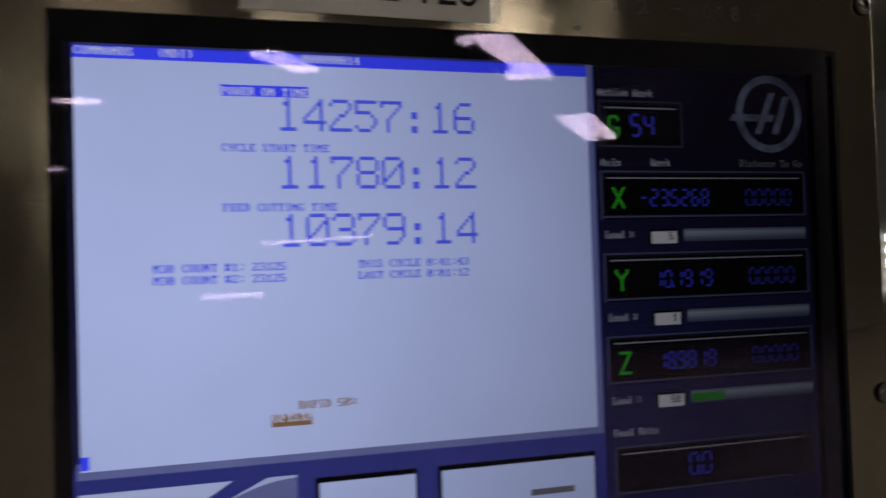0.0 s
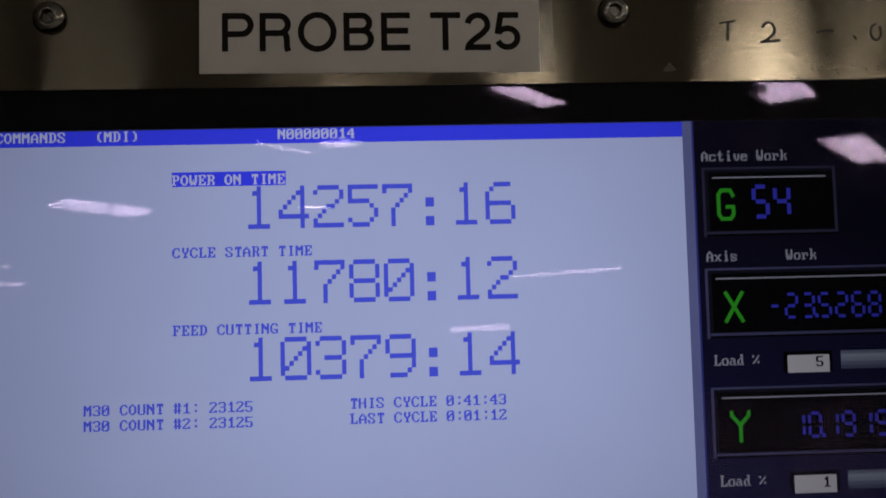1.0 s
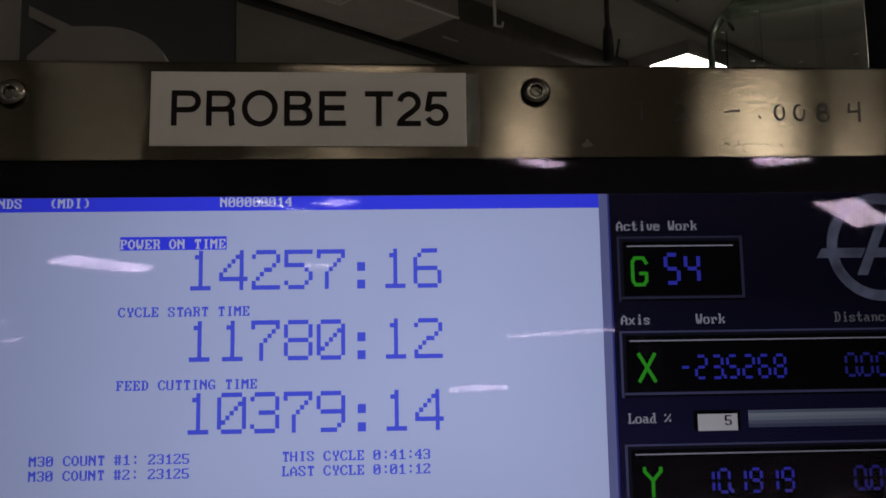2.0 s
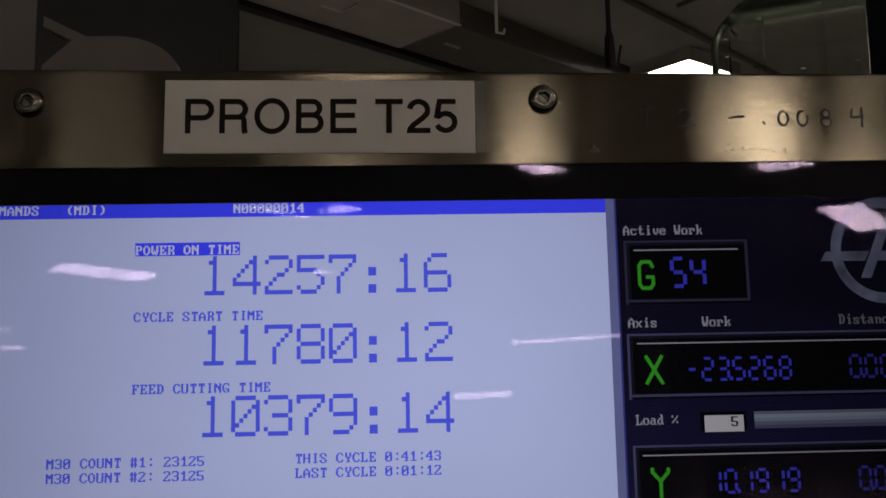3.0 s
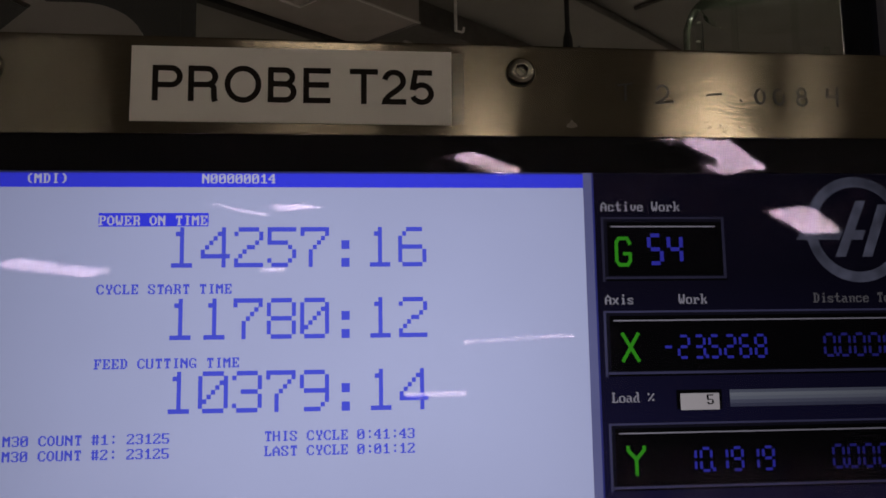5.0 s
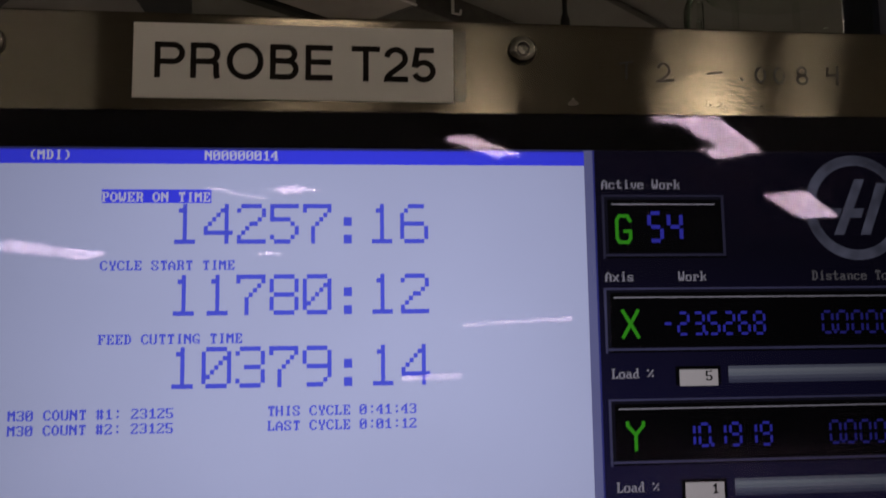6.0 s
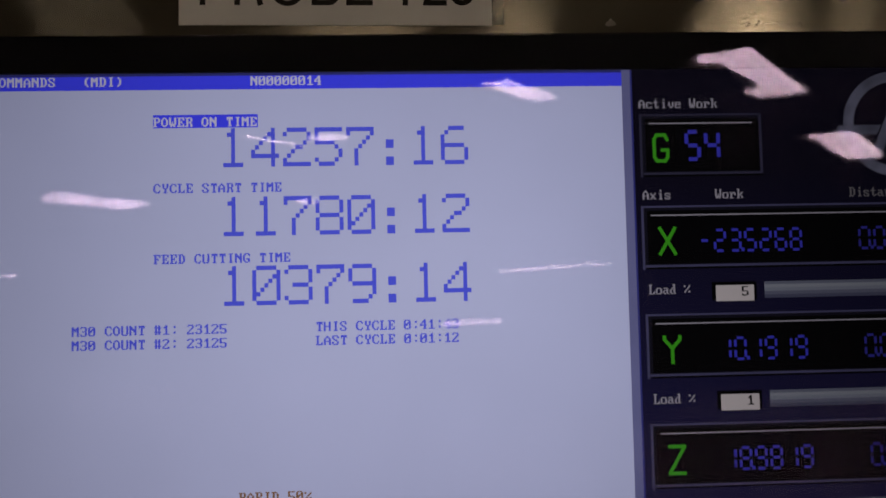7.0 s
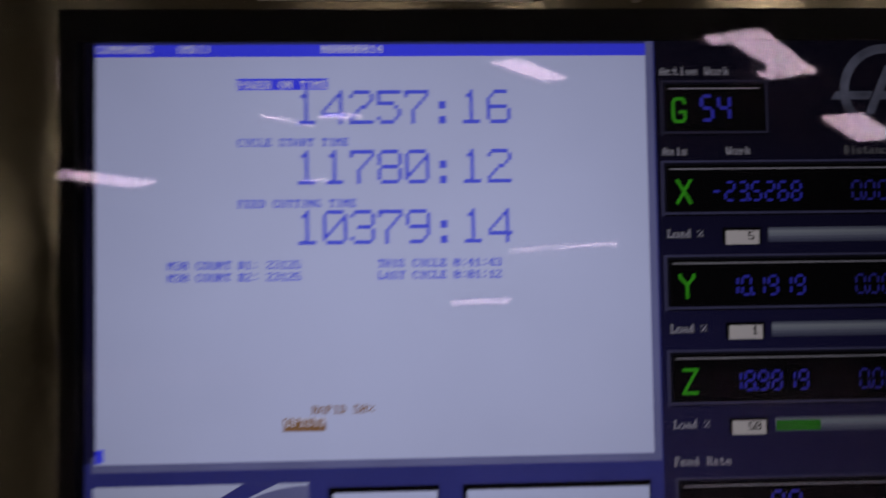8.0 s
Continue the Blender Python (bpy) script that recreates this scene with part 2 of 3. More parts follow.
def poly(bm, pts, y):
    vs = [bm.verts.new((K * u, y, ZT - K * v)) for u, v in pts]
    f = bm.faces.new(vs)
    f.normal_update()
    if f.normal.y > 0:
        f.normal_flip()
    return bm


def stroke(bm, pts, w, y, scale=None):
    """A line of even width through points of the display."""
    for (u0, v0), (u1, v1) in zip(pts, pts[1:]):
        d = math.hypot(u1 - u0, v1 - v0) or 1
        a, b = (u1 - u0) / d * w / 2, (v1 - v0) / d * w / 2
        u0, v0, u1, v1 = u0 - a * 0.6, v0 - b * 0.6, u1 + a * 0.6, v1 + b * 0.6
        poly(bm, [(u0 - b, v0 + a), (u1 - b, v1 + a), (u1 + b, v1 - a), (u0 + b, v0 - a)], y)
    return bm


# Characters of the display: nine rows of eight dots each.
SMALL = {
    "A": "1038 6CC6 C6FE C6C6 C6", "C": "3C66 C2C0 C0C0 C266 3C", "D": "F86C 6666 6666 666C F8", "E": "FE66 6268 7868 6266 FE",
    "F": "FE66 6268 7868 6060 F0", "G": "3C66 C2C0 C0DE C666 3A", "H": "C6C6 C6C6 FEC6 C6C6 C6", "I": "3C18 1818 1818 1818 3C",
    "L": "F060 6060 6060 6266 FE", "M": "C6EE FEFE D6C6 C6C6 C6", "N": "C6E6 F6FE DECE C6C6 C6", "O": "386C C6C6 C6C6 C66C 38",
    "P": "FC66 6666 7C60 6060 F0", "R": "FC66 6666 7C6C 6666 E6", "S": "7CC6 C660 380C C6C6 7C", "T": "7E7E 5A18 1818 1818 3C",
    "U": "C6C6 C6C6 C6C6 C6C6 7C", "W": "C6C6 C6C6 D6D6 FE7C 6C", "Y": "6666 6666 3C18 1818 3C", "0": "7CC6 CEDE F6E6 C6C6 7C",
    "1": "1838 7818 1818 1818 7E", "2": "7CC6 060C 1830 60C6 FE", "3": "7CC6 0606 3C06 06C6 7C", "4": "0C1C 3C6C CCFE 0C0C 1E",
    "5": "FEC0 C0C0 FC06 06C6 7C", "8": "7CC6 C6C6 7CC6 C6C6 7C", ":": "0018 1800 0000 1818 00", "(": "0C18 3030 3030 3018 0C",
    ")": "3018 0C0C 0C0C 0C18 30", "#": "6C6C FE6C 6C6C FE6C 6C", "%": "00C2 C60C 1830 66C6 00", "a": "0000 0078 0C7C CCCC 76",
    "c": "0000 007C C6C0 C0C6 7C", "d": "1C0C 0C3C 6CCC CCCC 76", "e": "0000 007C C6FE C0C6 7C", "i": "1818 0038 1818 1818 3C",
    "k": "E060 6066 6C78 6C66 E6", "n": "0000 00DC 6666 6666 66", "o": "0000 007C C6C6 C6C6 7C", "r": "0000 00DC 7666 6060 F0",
    "s": "0000 007C C670 1CC6 7C", "t": "1030 30FC 3030 3036 1C", "v": "0000 0066 6666 663C 18", "x": "0000 00C6 6C38 386C C6",
}
LARGE = {
    "0": "7C82 868A 92A2 C282 7C", "1": "1030 1010 1010 1010 7C", "2": "7C82 0204 1820 4080 FE", "3": "7C82 0202 3C02 0282 7C",
    "4": "040C 1424 4484 FE04 04", "5": "FE80 80F8 0402 0284 78", "6": "3C40 8080 FC82 8282 7C", "7": "FE82 0408 1020 2020 20",
    "8": "7C82 8282 7C82 8282 7C", "9": "7C82 8282 7E02 0204 78", ":": "0000 0030 3000 0030 30",
}


def dots(bm, text, u, v, font, pu, pv, advance, y):
    """Text of the display, each row of lit dots a bar of its own."""
    for ch in text:
        if ch in font:
            rows = bytes.fromhex(font[ch].replace(" ", ""))
            for j, bits in enumerate(rows):
                i = 0
                while i < 8:
                    if bits >> (7 - i) & 1:
                        k = i
                        while k < 8 and bits >> (7 - k) & 1:
                            k += 1
                        rect(bm, u + i * pu, v + j * pv, u + k * pu, v + (j + 1) * pv + 0.02, y)
                        i = k
                    else:
                        i += 1
        u += advance
    return bm


SEGMENTS = {"0": "abcdef", "1": "bc", "2": "abged", "3": "abgcd", "4": "fgbc", "5": "afgcd", "6": "afgedc", "8": "abcdefg", "9": "abcdfg", "-": "g"}


def segments(bm, text, u, v, w, h, pitch, th, y):
    """Seven-bar figures with small gaps between the bars."""
    g = th * (0.95 if th < 3.5 else 0.75)
    for ch in text:
        if ch == ".":
            rect(bm, u - (pitch - w) / 2 - th * 0.7, v + h - th, u - (pitch - w) / 2 + th * 0.5, v + h + th * 0.3, y)
            continue
        for s in SEGMENTS.get(ch, ""):
            m = v + h / 2
            a, b = {"a": ((u + g, v), (u + w - g, v)), "d": ((u + g, v + h), (u + w - g, v + h)), "g": ((u + g, m), (u + w - g, m)),
                    "f": ((u, v + g), (u, m - g)), "b": ((u + w, v + g), (u + w, m - g)),
                    "e": ((u, m + g), (u, v + h - g)), "c": ((u + w, m + g), (u + w, v + h - g))}[s]
            stroke(bm, [a, b], th, y)
        u += pitch
    return bm


# ---- the shop: floor, ceiling, walls ----
A0, A1, B0, B1 = -14.0, 24.0, -20.0, 20.0
TURN = math.atan2(-0.8, 0.6)


def on_grid(ob, z=0.0):
    """Lays a thing built along x (first grid line) and y (second) into the shop."""
    ob.rotation_euler = (0, 0, TURN)
    ob.location.z += z
    return ob


for nm, dims, m, lb in (("floor", (A0, B0, -0.1, A1, B1, 0.0), FLOORM, "grey concrete shop floor"),
                        ("ceiling", (A0, B0, CEIL, A1, B1, CEIL + 0.1), CEILM, "dim grey sheet ceiling of the shop"),
                        ("wall_north", (A0 - 0.2, B0 - 0.2, -0.1, A0, B1 + 0.2, CEIL + 0.1), WALLM, "plain grey shop wall"),
                        ("wall_south", (A1, B0 - 0.2, -0.1, A1 + 0.2, B1 + 0.2, CEIL + 0.1), WALLM, "plain grey shop wall"),
                        ("wall_west", (A0, B0 - 0.2, -0.1, A1, B0, CEIL + 0.1), WALLM, "plain grey shop wall"),
                        ("wall_east", (A0, B1, -0.1, A1, B1 + 0.2, CEIL + 0.1), WALLM, "plain grey shop wall")):
    on_grid(tagged(part(nm, boxed(*dims), m), lb, nm.split("_")[0], kind="structure"))


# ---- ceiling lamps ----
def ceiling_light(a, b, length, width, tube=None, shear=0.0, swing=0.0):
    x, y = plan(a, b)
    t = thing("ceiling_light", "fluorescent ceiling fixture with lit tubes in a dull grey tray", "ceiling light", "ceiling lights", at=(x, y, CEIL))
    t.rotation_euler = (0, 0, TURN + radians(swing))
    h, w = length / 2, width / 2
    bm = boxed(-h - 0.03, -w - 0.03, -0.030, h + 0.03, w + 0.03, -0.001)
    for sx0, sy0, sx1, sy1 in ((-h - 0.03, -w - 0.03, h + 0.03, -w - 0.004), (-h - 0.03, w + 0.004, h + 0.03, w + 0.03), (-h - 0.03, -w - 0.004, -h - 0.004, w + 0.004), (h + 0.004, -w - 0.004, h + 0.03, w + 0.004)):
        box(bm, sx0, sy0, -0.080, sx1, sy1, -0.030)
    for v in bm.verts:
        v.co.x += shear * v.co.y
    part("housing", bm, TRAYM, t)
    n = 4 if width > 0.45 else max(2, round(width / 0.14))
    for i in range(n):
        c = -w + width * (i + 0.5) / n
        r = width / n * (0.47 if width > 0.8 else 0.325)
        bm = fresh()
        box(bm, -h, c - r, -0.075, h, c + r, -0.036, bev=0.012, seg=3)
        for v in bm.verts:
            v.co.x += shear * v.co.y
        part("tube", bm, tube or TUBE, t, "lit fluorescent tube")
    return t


# the last three are unseen, added past the rows to brighten label and steel
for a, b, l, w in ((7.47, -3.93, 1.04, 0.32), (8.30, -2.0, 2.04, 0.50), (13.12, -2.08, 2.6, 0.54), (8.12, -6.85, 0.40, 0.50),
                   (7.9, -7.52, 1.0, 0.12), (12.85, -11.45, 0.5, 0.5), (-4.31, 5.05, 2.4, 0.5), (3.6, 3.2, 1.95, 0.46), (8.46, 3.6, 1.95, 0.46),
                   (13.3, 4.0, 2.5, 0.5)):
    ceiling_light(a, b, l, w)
# unseen fixture added for the bright band below the label, its strength turned down
ceiling_light(3.8, -2.95, 1.0, 0.4, DIMTUBE)
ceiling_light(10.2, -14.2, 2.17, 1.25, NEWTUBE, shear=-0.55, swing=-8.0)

# a dark cable tray hung under one edge of a fixture, with a bent hook at its end
tray = thing("cable_tray", "dark cable tray with a hooked end hung under a ceiling fixture", "cable tray")
on_grid(tray)
part("channel", boxed(7.53, -2.62, 3.485, 8.50, -2.095, 3.505, bev=0.004), DARKM, tray)
bm = fresh()
hook = [(7.56, -2.10), (7.95, -2.09), (8.25, -2.07), (8.48, -2.04), (8.56, -2.055), (8.575, -2.095), (8.54, -2.125), (8.40, -2.14)]
for (a0, b0), (a1, b1) in zip(hook, hook[1:]):
    rod(bm, (a0, b0, 3.49), (a1, b1, 3.49), 0.026, 10)
part("hook", bm, DARKM, tray, "dark bent cable end")

# a strap and a pale conduit drop hanging beside the far pair of panels
for nm, a, b, z, r, m, lb in (("hanger_strap", 9.80, -13.45, 3.25, 0.032, DARKM, "dark strap hanging from the ceiling beside a lit panel"),
                              ("conduit_drop", 8.95, -13.50, 2.95, 0.028, TRAYM, "pale conduit drop hanging from the ceiling beside a lit panel")):
    on_grid(tagged(part(nm, rod(fresh(), (a, b, CEIL), (a, b, z), r, 10), m), lb, nm.split("_")[0]))

# ---- the overhead duct, pipes, wire and cord behind the control ----
duct = thing("cable_duct", "long grey sheet-metal duct hung below the ceiling", "duct")
# it runs 5.5 degrees off the shop's grid; its parts are laid out along their own x (across) and y (along)
pivot = Vector((-3.33, 2.74, 0))
duct.matrix_basis = Matrix.Rotation(TURN, 4, "Z") @ Matrix.Translation(pivot) @ Matrix.Rotation(radians(5.5), 4, "Z")
part("body", boxed(-0.50, -9.5, 3.44, 0.0, 0.36, CEIL - 0.002, bev=0.008), DUCTM, duct)
part("end_section", boxed(-0.50, 0.364, 3.445, -0.035, 2.3, CEIL - 0.002, bev=0.008), PIPEM, duct, "narrower dark end section")
part("edge_trim", boxed(-0.006, -9.5, 3.432, 0.008, 0.36, 3.4395), WIREM, duct, "bright folded edge")
part("end_trim", boxed(-0.48, 0.352, 3.4335, -0.008, 0.360, 3.4395), HOUSE, duct, "thin folded end lip")
# the dark line of shadow along the far edge, built as a black strip
part("shade_strip", boxed(-0.575, -9.5, 3.415, -0.505, 2.3, 3.47, bev=0.006), DARKM, duct, "black strip standing in for the shadow along one edge")
part("rivet_plate", boxed(-0.27, 0.50, 3.438, -0.25, 0.62, 3.4445), DUCTM, duct, "small pale plate")
bm = box(fresh(), -0.285, -0.245, 3.430, -0.150, -0.235, 3.4395)
box(bm, -0.285, -0.37, 3.430, -0.277, -0.245, 3.4395)
part("clip", bm, WIREM, duct, "bright bent wire clip")
for nm, p, q in (("ceiling_pipe", (-2.27, -0.7, CEIL - 0.020), (-3.60, 10.4, CEIL - 0.020)), ("ceiling_pipe", (-2.70, 4.14, CEIL - 0.016), (2.0, 4.14, CEIL - 0.016))):
    on_grid(tagged(part(nm, rod(fresh(), p, q, 0.019 if q[1] > 5 else 0.012, 12), PIPEM), "thin dark conduit pipe run along the ceiling", "pipe", "ceiling pipes"))
bm = fresh()
rod(bm, (0.598, 4.02, CEIL), (0.598, 4.02, 3.19), 0.008, 8)
rod(bm, (0.598, 4.02, 3.192), (0.633, 4.02, 3.185), 0.006, 8)
rod(bm, (0.633, 4.02, 3.185), (0.638, 4.02, 3.21), 0.006, 8)
tagged(part("hanging_wire", bm, WIREM), "bright steel wire with a hooked end hanging from the ceiling", "wire")
cord = thing("power_cord", "dark cord with a plug hanging from the ceiling", "cord", at=(0.957, 3.22, CEIL))
part("cable", rod(fresh(), (0, 0, 0), (0, 0, -0.72), 0.010, 10), DARKM, cord)
part("plug", lathe([(0.011, -0.71), (0.018, -0.735), (0.022, -0.80), (0.020, -0.86)], 16), DARKM, cord, "dark moulded plug")
part("earth_lead", rod(fresh(), (0.045, 0, -0.77), (0.03, 0, -0.85), 0.005, 8), DARKM, cord)

cab = thing("machine_cabinet", "tall black machine cabinet standing behind the control", "cabinet")
on_grid(cab)
part("body", boxed(-3.05, -0.9, 0.0, -2.222, 1.212, 3.35, bev=0.012), DARKM, cab)
for b0, b1 in ((-0.85, 0.13), (0.15, 1.15)):
    d = part("door", boxed(-2.2215, b0, 0.12, -2.204, b1, 3.2, bev=0.004), DARKM, cab)
    part("handle", boxed(-2.2035, b1 - 0.09, 1.0, -2.18, b1 - 0.06, 1.18, bev=0.004), CHROME, d, "steel pull handle")


# ---- machines across the shop, seen in the glass ----
def far_machine(x0, x1, y, strips):
    t = thing("milling_machine", "grey machine enclosure with lit strip lamps across the shop", "machine", "machines across the shop")
    part("body", boxed(x0, y - 1.6, 0.0, x1, y - 0.02, 2.5, bev=0.03), MACHM, t)
    part("window", boxed(x0 + 0.3, y - 0.02, 0.95, x1 - 0.3, y, 1.85, bev=0.004), DARKM, t, "dark enclosure window")
    for sx0, sx1, z0, z1, th in strips:
        bm = rod(fresh(), (sx0, y + 0.02, z0), (sx1, y + 0.02, z1), th, 10)
        part("strip_light", bm, STRIP, t, "lit strip lamp")
    return t


far_machine(0.2, 3.6, -12.0, ((1.52, 3.0, 1.965, 2.04, 0.021), (0.74, 1.52, 1.285, 1.305, 0.034)))
far_machine(-8.2, -4.6, -12.0, ((-6.4, -4.95, 2.31, 2.25, 0.02), (-6.4, -4.75, 1.99, 2.02, 0.02)))

# A louvred panel on a machine beyond the edge of the control. Its slats glow in place of lamplight on them.
lv = thing("louvre_panel", "grey machine side with a white louvred panel that glows", "machine")
part("body", boxed(2.7, 2.6, 0.0, 4.4, 3.6, 2.2, bev=0.02), DARKM, lv)
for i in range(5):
    part("louvre", boxed(2.80, 2.57, 1.39 + i * 0.05, 3.2, 2.60, 1.415 + i * 0.05, bev=0.003), STRIP, lv, "white louvre made to glow")
part("lamp", boxed(2.80, 2.57, 1.345, 3.2, 2.60, 1.355, bev=0.002), LAMPGREEN, lv, "green indicator strip")

# ---- the control: post, housing, steel front ----
post = thing("support_post", "grey painted hanger post carrying the control box", "post", at=(0, 0, 1.602))
bm = fresh()
low = [bm.verts.new(c) for c in ((-0.10, 0.034, 0.0), (0.0025, 0.034, 0.0), (-0.030, 0.085, 0.0), (-0.10, 0.085, 0.0))]
top = [bm.verts.new((v.co.x, v.co.y, CEIL - 1.603)) for v in low]
bm.faces.new(low)
bm.faces.new(top)
for k in range(4):
    bm.faces.new((low[k], low[(k + 1) % 4], top[(k + 1) % 4], top[k]))
part("body", bm, ARM, post)
part("ceiling_plate", boxed(-0.16, 0.0, CEIL - 1.618, 0.06, 0.15, CEIL - 1.6035, bev=0.002), ARM, post)

panel = thing("control_panel", "machine control box with a brushed stainless steel front", "control panel")
X0, X1, Z0, Z1 = -0.16, 0.3335, 1.12, 1.6405
HX0, HX1, HZ0, HZ1 = -0.0067, 0.2935, 1.352, 1.6077
FX1 = 0.2995                   # the opening and the monitor's frame reach past the glass here
part("housing", boxed(X0 + 0.004, 0.0045, Z0 + 0.004, X1 - 0.004, 0.135, 1.6015, bev=0.003), HOUSE, panel)
# steel sheet with the opening for the monitor, edges softly rounded
bm = fresh()
outer = [(X0, Z0), (X1, Z0), (X1, Z1 - 0.0012), (X0, Z1 + 0.0042)]
inner = [(HX0, HZ0), (FX1, HZ0), (FX1, HZ1), (HX0, HZ1)]
lay = []
for y in (0.001, 0.0042):
    lay.append(([bm.verts.new((x, y, z)) for x, z in outer], [bm.verts.new((x, y, z)) for x, z in inner]))
rim = []
for i in range(4):
    j = (i + 1) % 4
    for o, n in lay:
        bm.faces.new((o[i], o[j], n[j], n[i]))
    bm.faces.new((lay[0][0][i], lay[0][0][j], lay[1][0][j], lay[1][0][i]))
    bm.faces.new((lay[0][1][i], lay[0][1][j], lay[1][1][j], lay[1][1][i]))
bm.edges.ensure_lookup_table()
rim = [e for e in bm.edges if all(abs(v.co.y - 0.001) < 1e-6 for v in e.verts) and all(v in lay[0][0] for v in e.verts)]
bmesh.ops.bevel(bm, geom=rim, offset=0.0011, segments=4, affect="EDGES", profile=0.5)
front = part("steel_front", bm, STEEL, panel, "brushed stainless steel sheet")


def screw(x, z):
    t = thing("screw", "domed steel socket-head screw set in the steel front", "screw", "panel screws", at=(x, 0.0009, z))
    t.rotation_euler = (math.pi / 2, random.uniform(0, 1), 0)
    prof = [(0.0046, 0.0), (0.0046, 0.0004), (0.0044, 0.0010), (0.0040, 0.0017), (0.0034, 0.0022), (0.0028, 0.00245)]
    bm = fresh()
    n = 36
    rings = [[bm.verts.new((r * math.cos(2 * math.pi * k / n), r * math.sin(2 * math.pi * k / n), h)) for k in range(n)] for r, h in prof]

    def hexagon(r, h):
        out = []
        for k in range(n):
            a = 2 * math.pi * k / n
            rr = r * math.cos(math.pi / 6) / math.cos((a % (math.pi / 3)) - math.pi / 6)
            out.append(bm.verts.new((rr * math.cos(a), rr * math.sin(a), h)))
        return out

    rings += [hexagon(0.0021, 0.0026), hexagon(0.0019, 0.0024), hexagon(0.0019, 0.0009)]
    for p, q in zip(rings, rings[1:]):
        for k in range(n):
            f = bm.faces.new((p[k], p[(k + 1) % n], q[(k + 1) % n], q[k]))
            f.smooth = p is not rings[-2] and q is not rings[-2]
    part("head", bm, CHROME, t)
    # a disc of darker metal closes the bottom of the socket
    hexa = fresh()
    bmesh.ops.create_cone(hexa, cap_ends=True, segments=6, radius1=0.00195, radius2=0.00195, depth=0.0004, matrix=Matrix.Translation((0, 0, 0.0009)))
    part("socket", hexa, SOCKET, t, "dark hexagon socket")


for x, z in ((0.0147, 1.632), (0.172, 1.632), (0.328, 1.633), (0.331, 1.461)):
    screw(x, z)

# rounded bracket plate behind the upper edge
arc = [(0.050 - 0.022 * (1 - math.cos(a)), 1.6535 + 0.0145 * math.sin(a)) for a in [math.radians(d) for d in range(0, 91, 9)]]
tagged(part("bracket_plate", slab([(0.050, 1.602)] + arc + [(0.0175, 1.668), (0.0026, 1.6755), (0.0026, 1.6715), (0.0125, 1.6665), (0.0026, 1.6575), (0.0026, 1.602)], 0.040, 0.048), ARM),
       "grey bracket plate with a rounded shoulder fixed to the post", "bracket")

# ---- beacon on the control ----
beacon = thing("warning_beacon", "unlit clear ribbed beacon lamp on the control box", "beacon", at=(0.3018, 0.080, 1.6018))
beacon.scale = (1.1, 1.1, 1)
part("base", lathe([(0.046, 0.0), (0.046, 0.030), (0.042, 0.036)], 40), CAPM, beacon)
o = part("lens", lathe([(0.041, 0.036), (0.041, 0.080), (0.039, 0.086), (0.034, 0.091)], 56), LENSM, beacon, "clear ribbed lens")
for p in o.data.polygons:
    p.use_smooth = True
for i in range(11):
    a = 2 * math.pi * (i + 0.4) / 11
    part("rib", rod(fresh(), (0.0365 * math.cos(a), 0.0365 * math.sin(a), 0.037), (0.0365 * math.cos(a), 0.0365 * math.sin(a), 0.080), 0.0012, 6), LENSM, beacon)
part("cap", lathe([(0.0335, 0.0885), (0.034, 0.092), (0.028, 0.096), (0.015, 0.098), (0.002, 0.0985)], 40), LENSM, beacon, "clear shallow cap")
part("bracket", boxed(-0.02, -0.0385, 0.0, 0.02, -0.03, 0.03, bev=0.002), HOUSE, beacon)

cover = thing("cable_cover", "dark blue upright cable cover on the control box", "cover", at=(0.310, 0.019, 1.6018))
NAVYP = mat("navy_plastic", (0.012, 0.014, 0.035), 0.5, 0, 0.2, 60)
part("body", boxed(-0.018, -0.012, 0.0042, 0.018, 0.012, 0.22, bev=0.003), NAVYP, cover)
part("lid", boxed(-0.019, -0.0128, 0.2202, 0.019, 0.0128, 0.2265, bev=0.002), NAVYP, cover)
part("flange", boxed(-0.019, -0.0128, 0.0, 0.019, 0.0128, 0.004, bev=0.001), HOUSE, cover, "grey foot flange")

# ---- the label and the marks on the steel ----
tag = thing("tool_label", "white adhesive label lettered PROBE T25 on the steel", "label")
part("film", boxed(0.0555, 0.00060, 1.6155, 0.1506, 0.00098, 1.6385, bev=0.0001, seg=1), PAPER, tag)
part("clear_end", boxed(0.1507, 0.00070, 1.6158, 0.1545, 0.00098, 1.6382), TAPE, tag, "clear laminate end")


def arc_points(cx, cz, rx, rz, a0, a1, n=10):
    return [(cx + rx * math.cos(radians(a0 + (a1 - a0) * i / n)), cz + rz * math.sin(radians(a0 + (a1 - a0) * i / n))) for i in range(n + 1)]


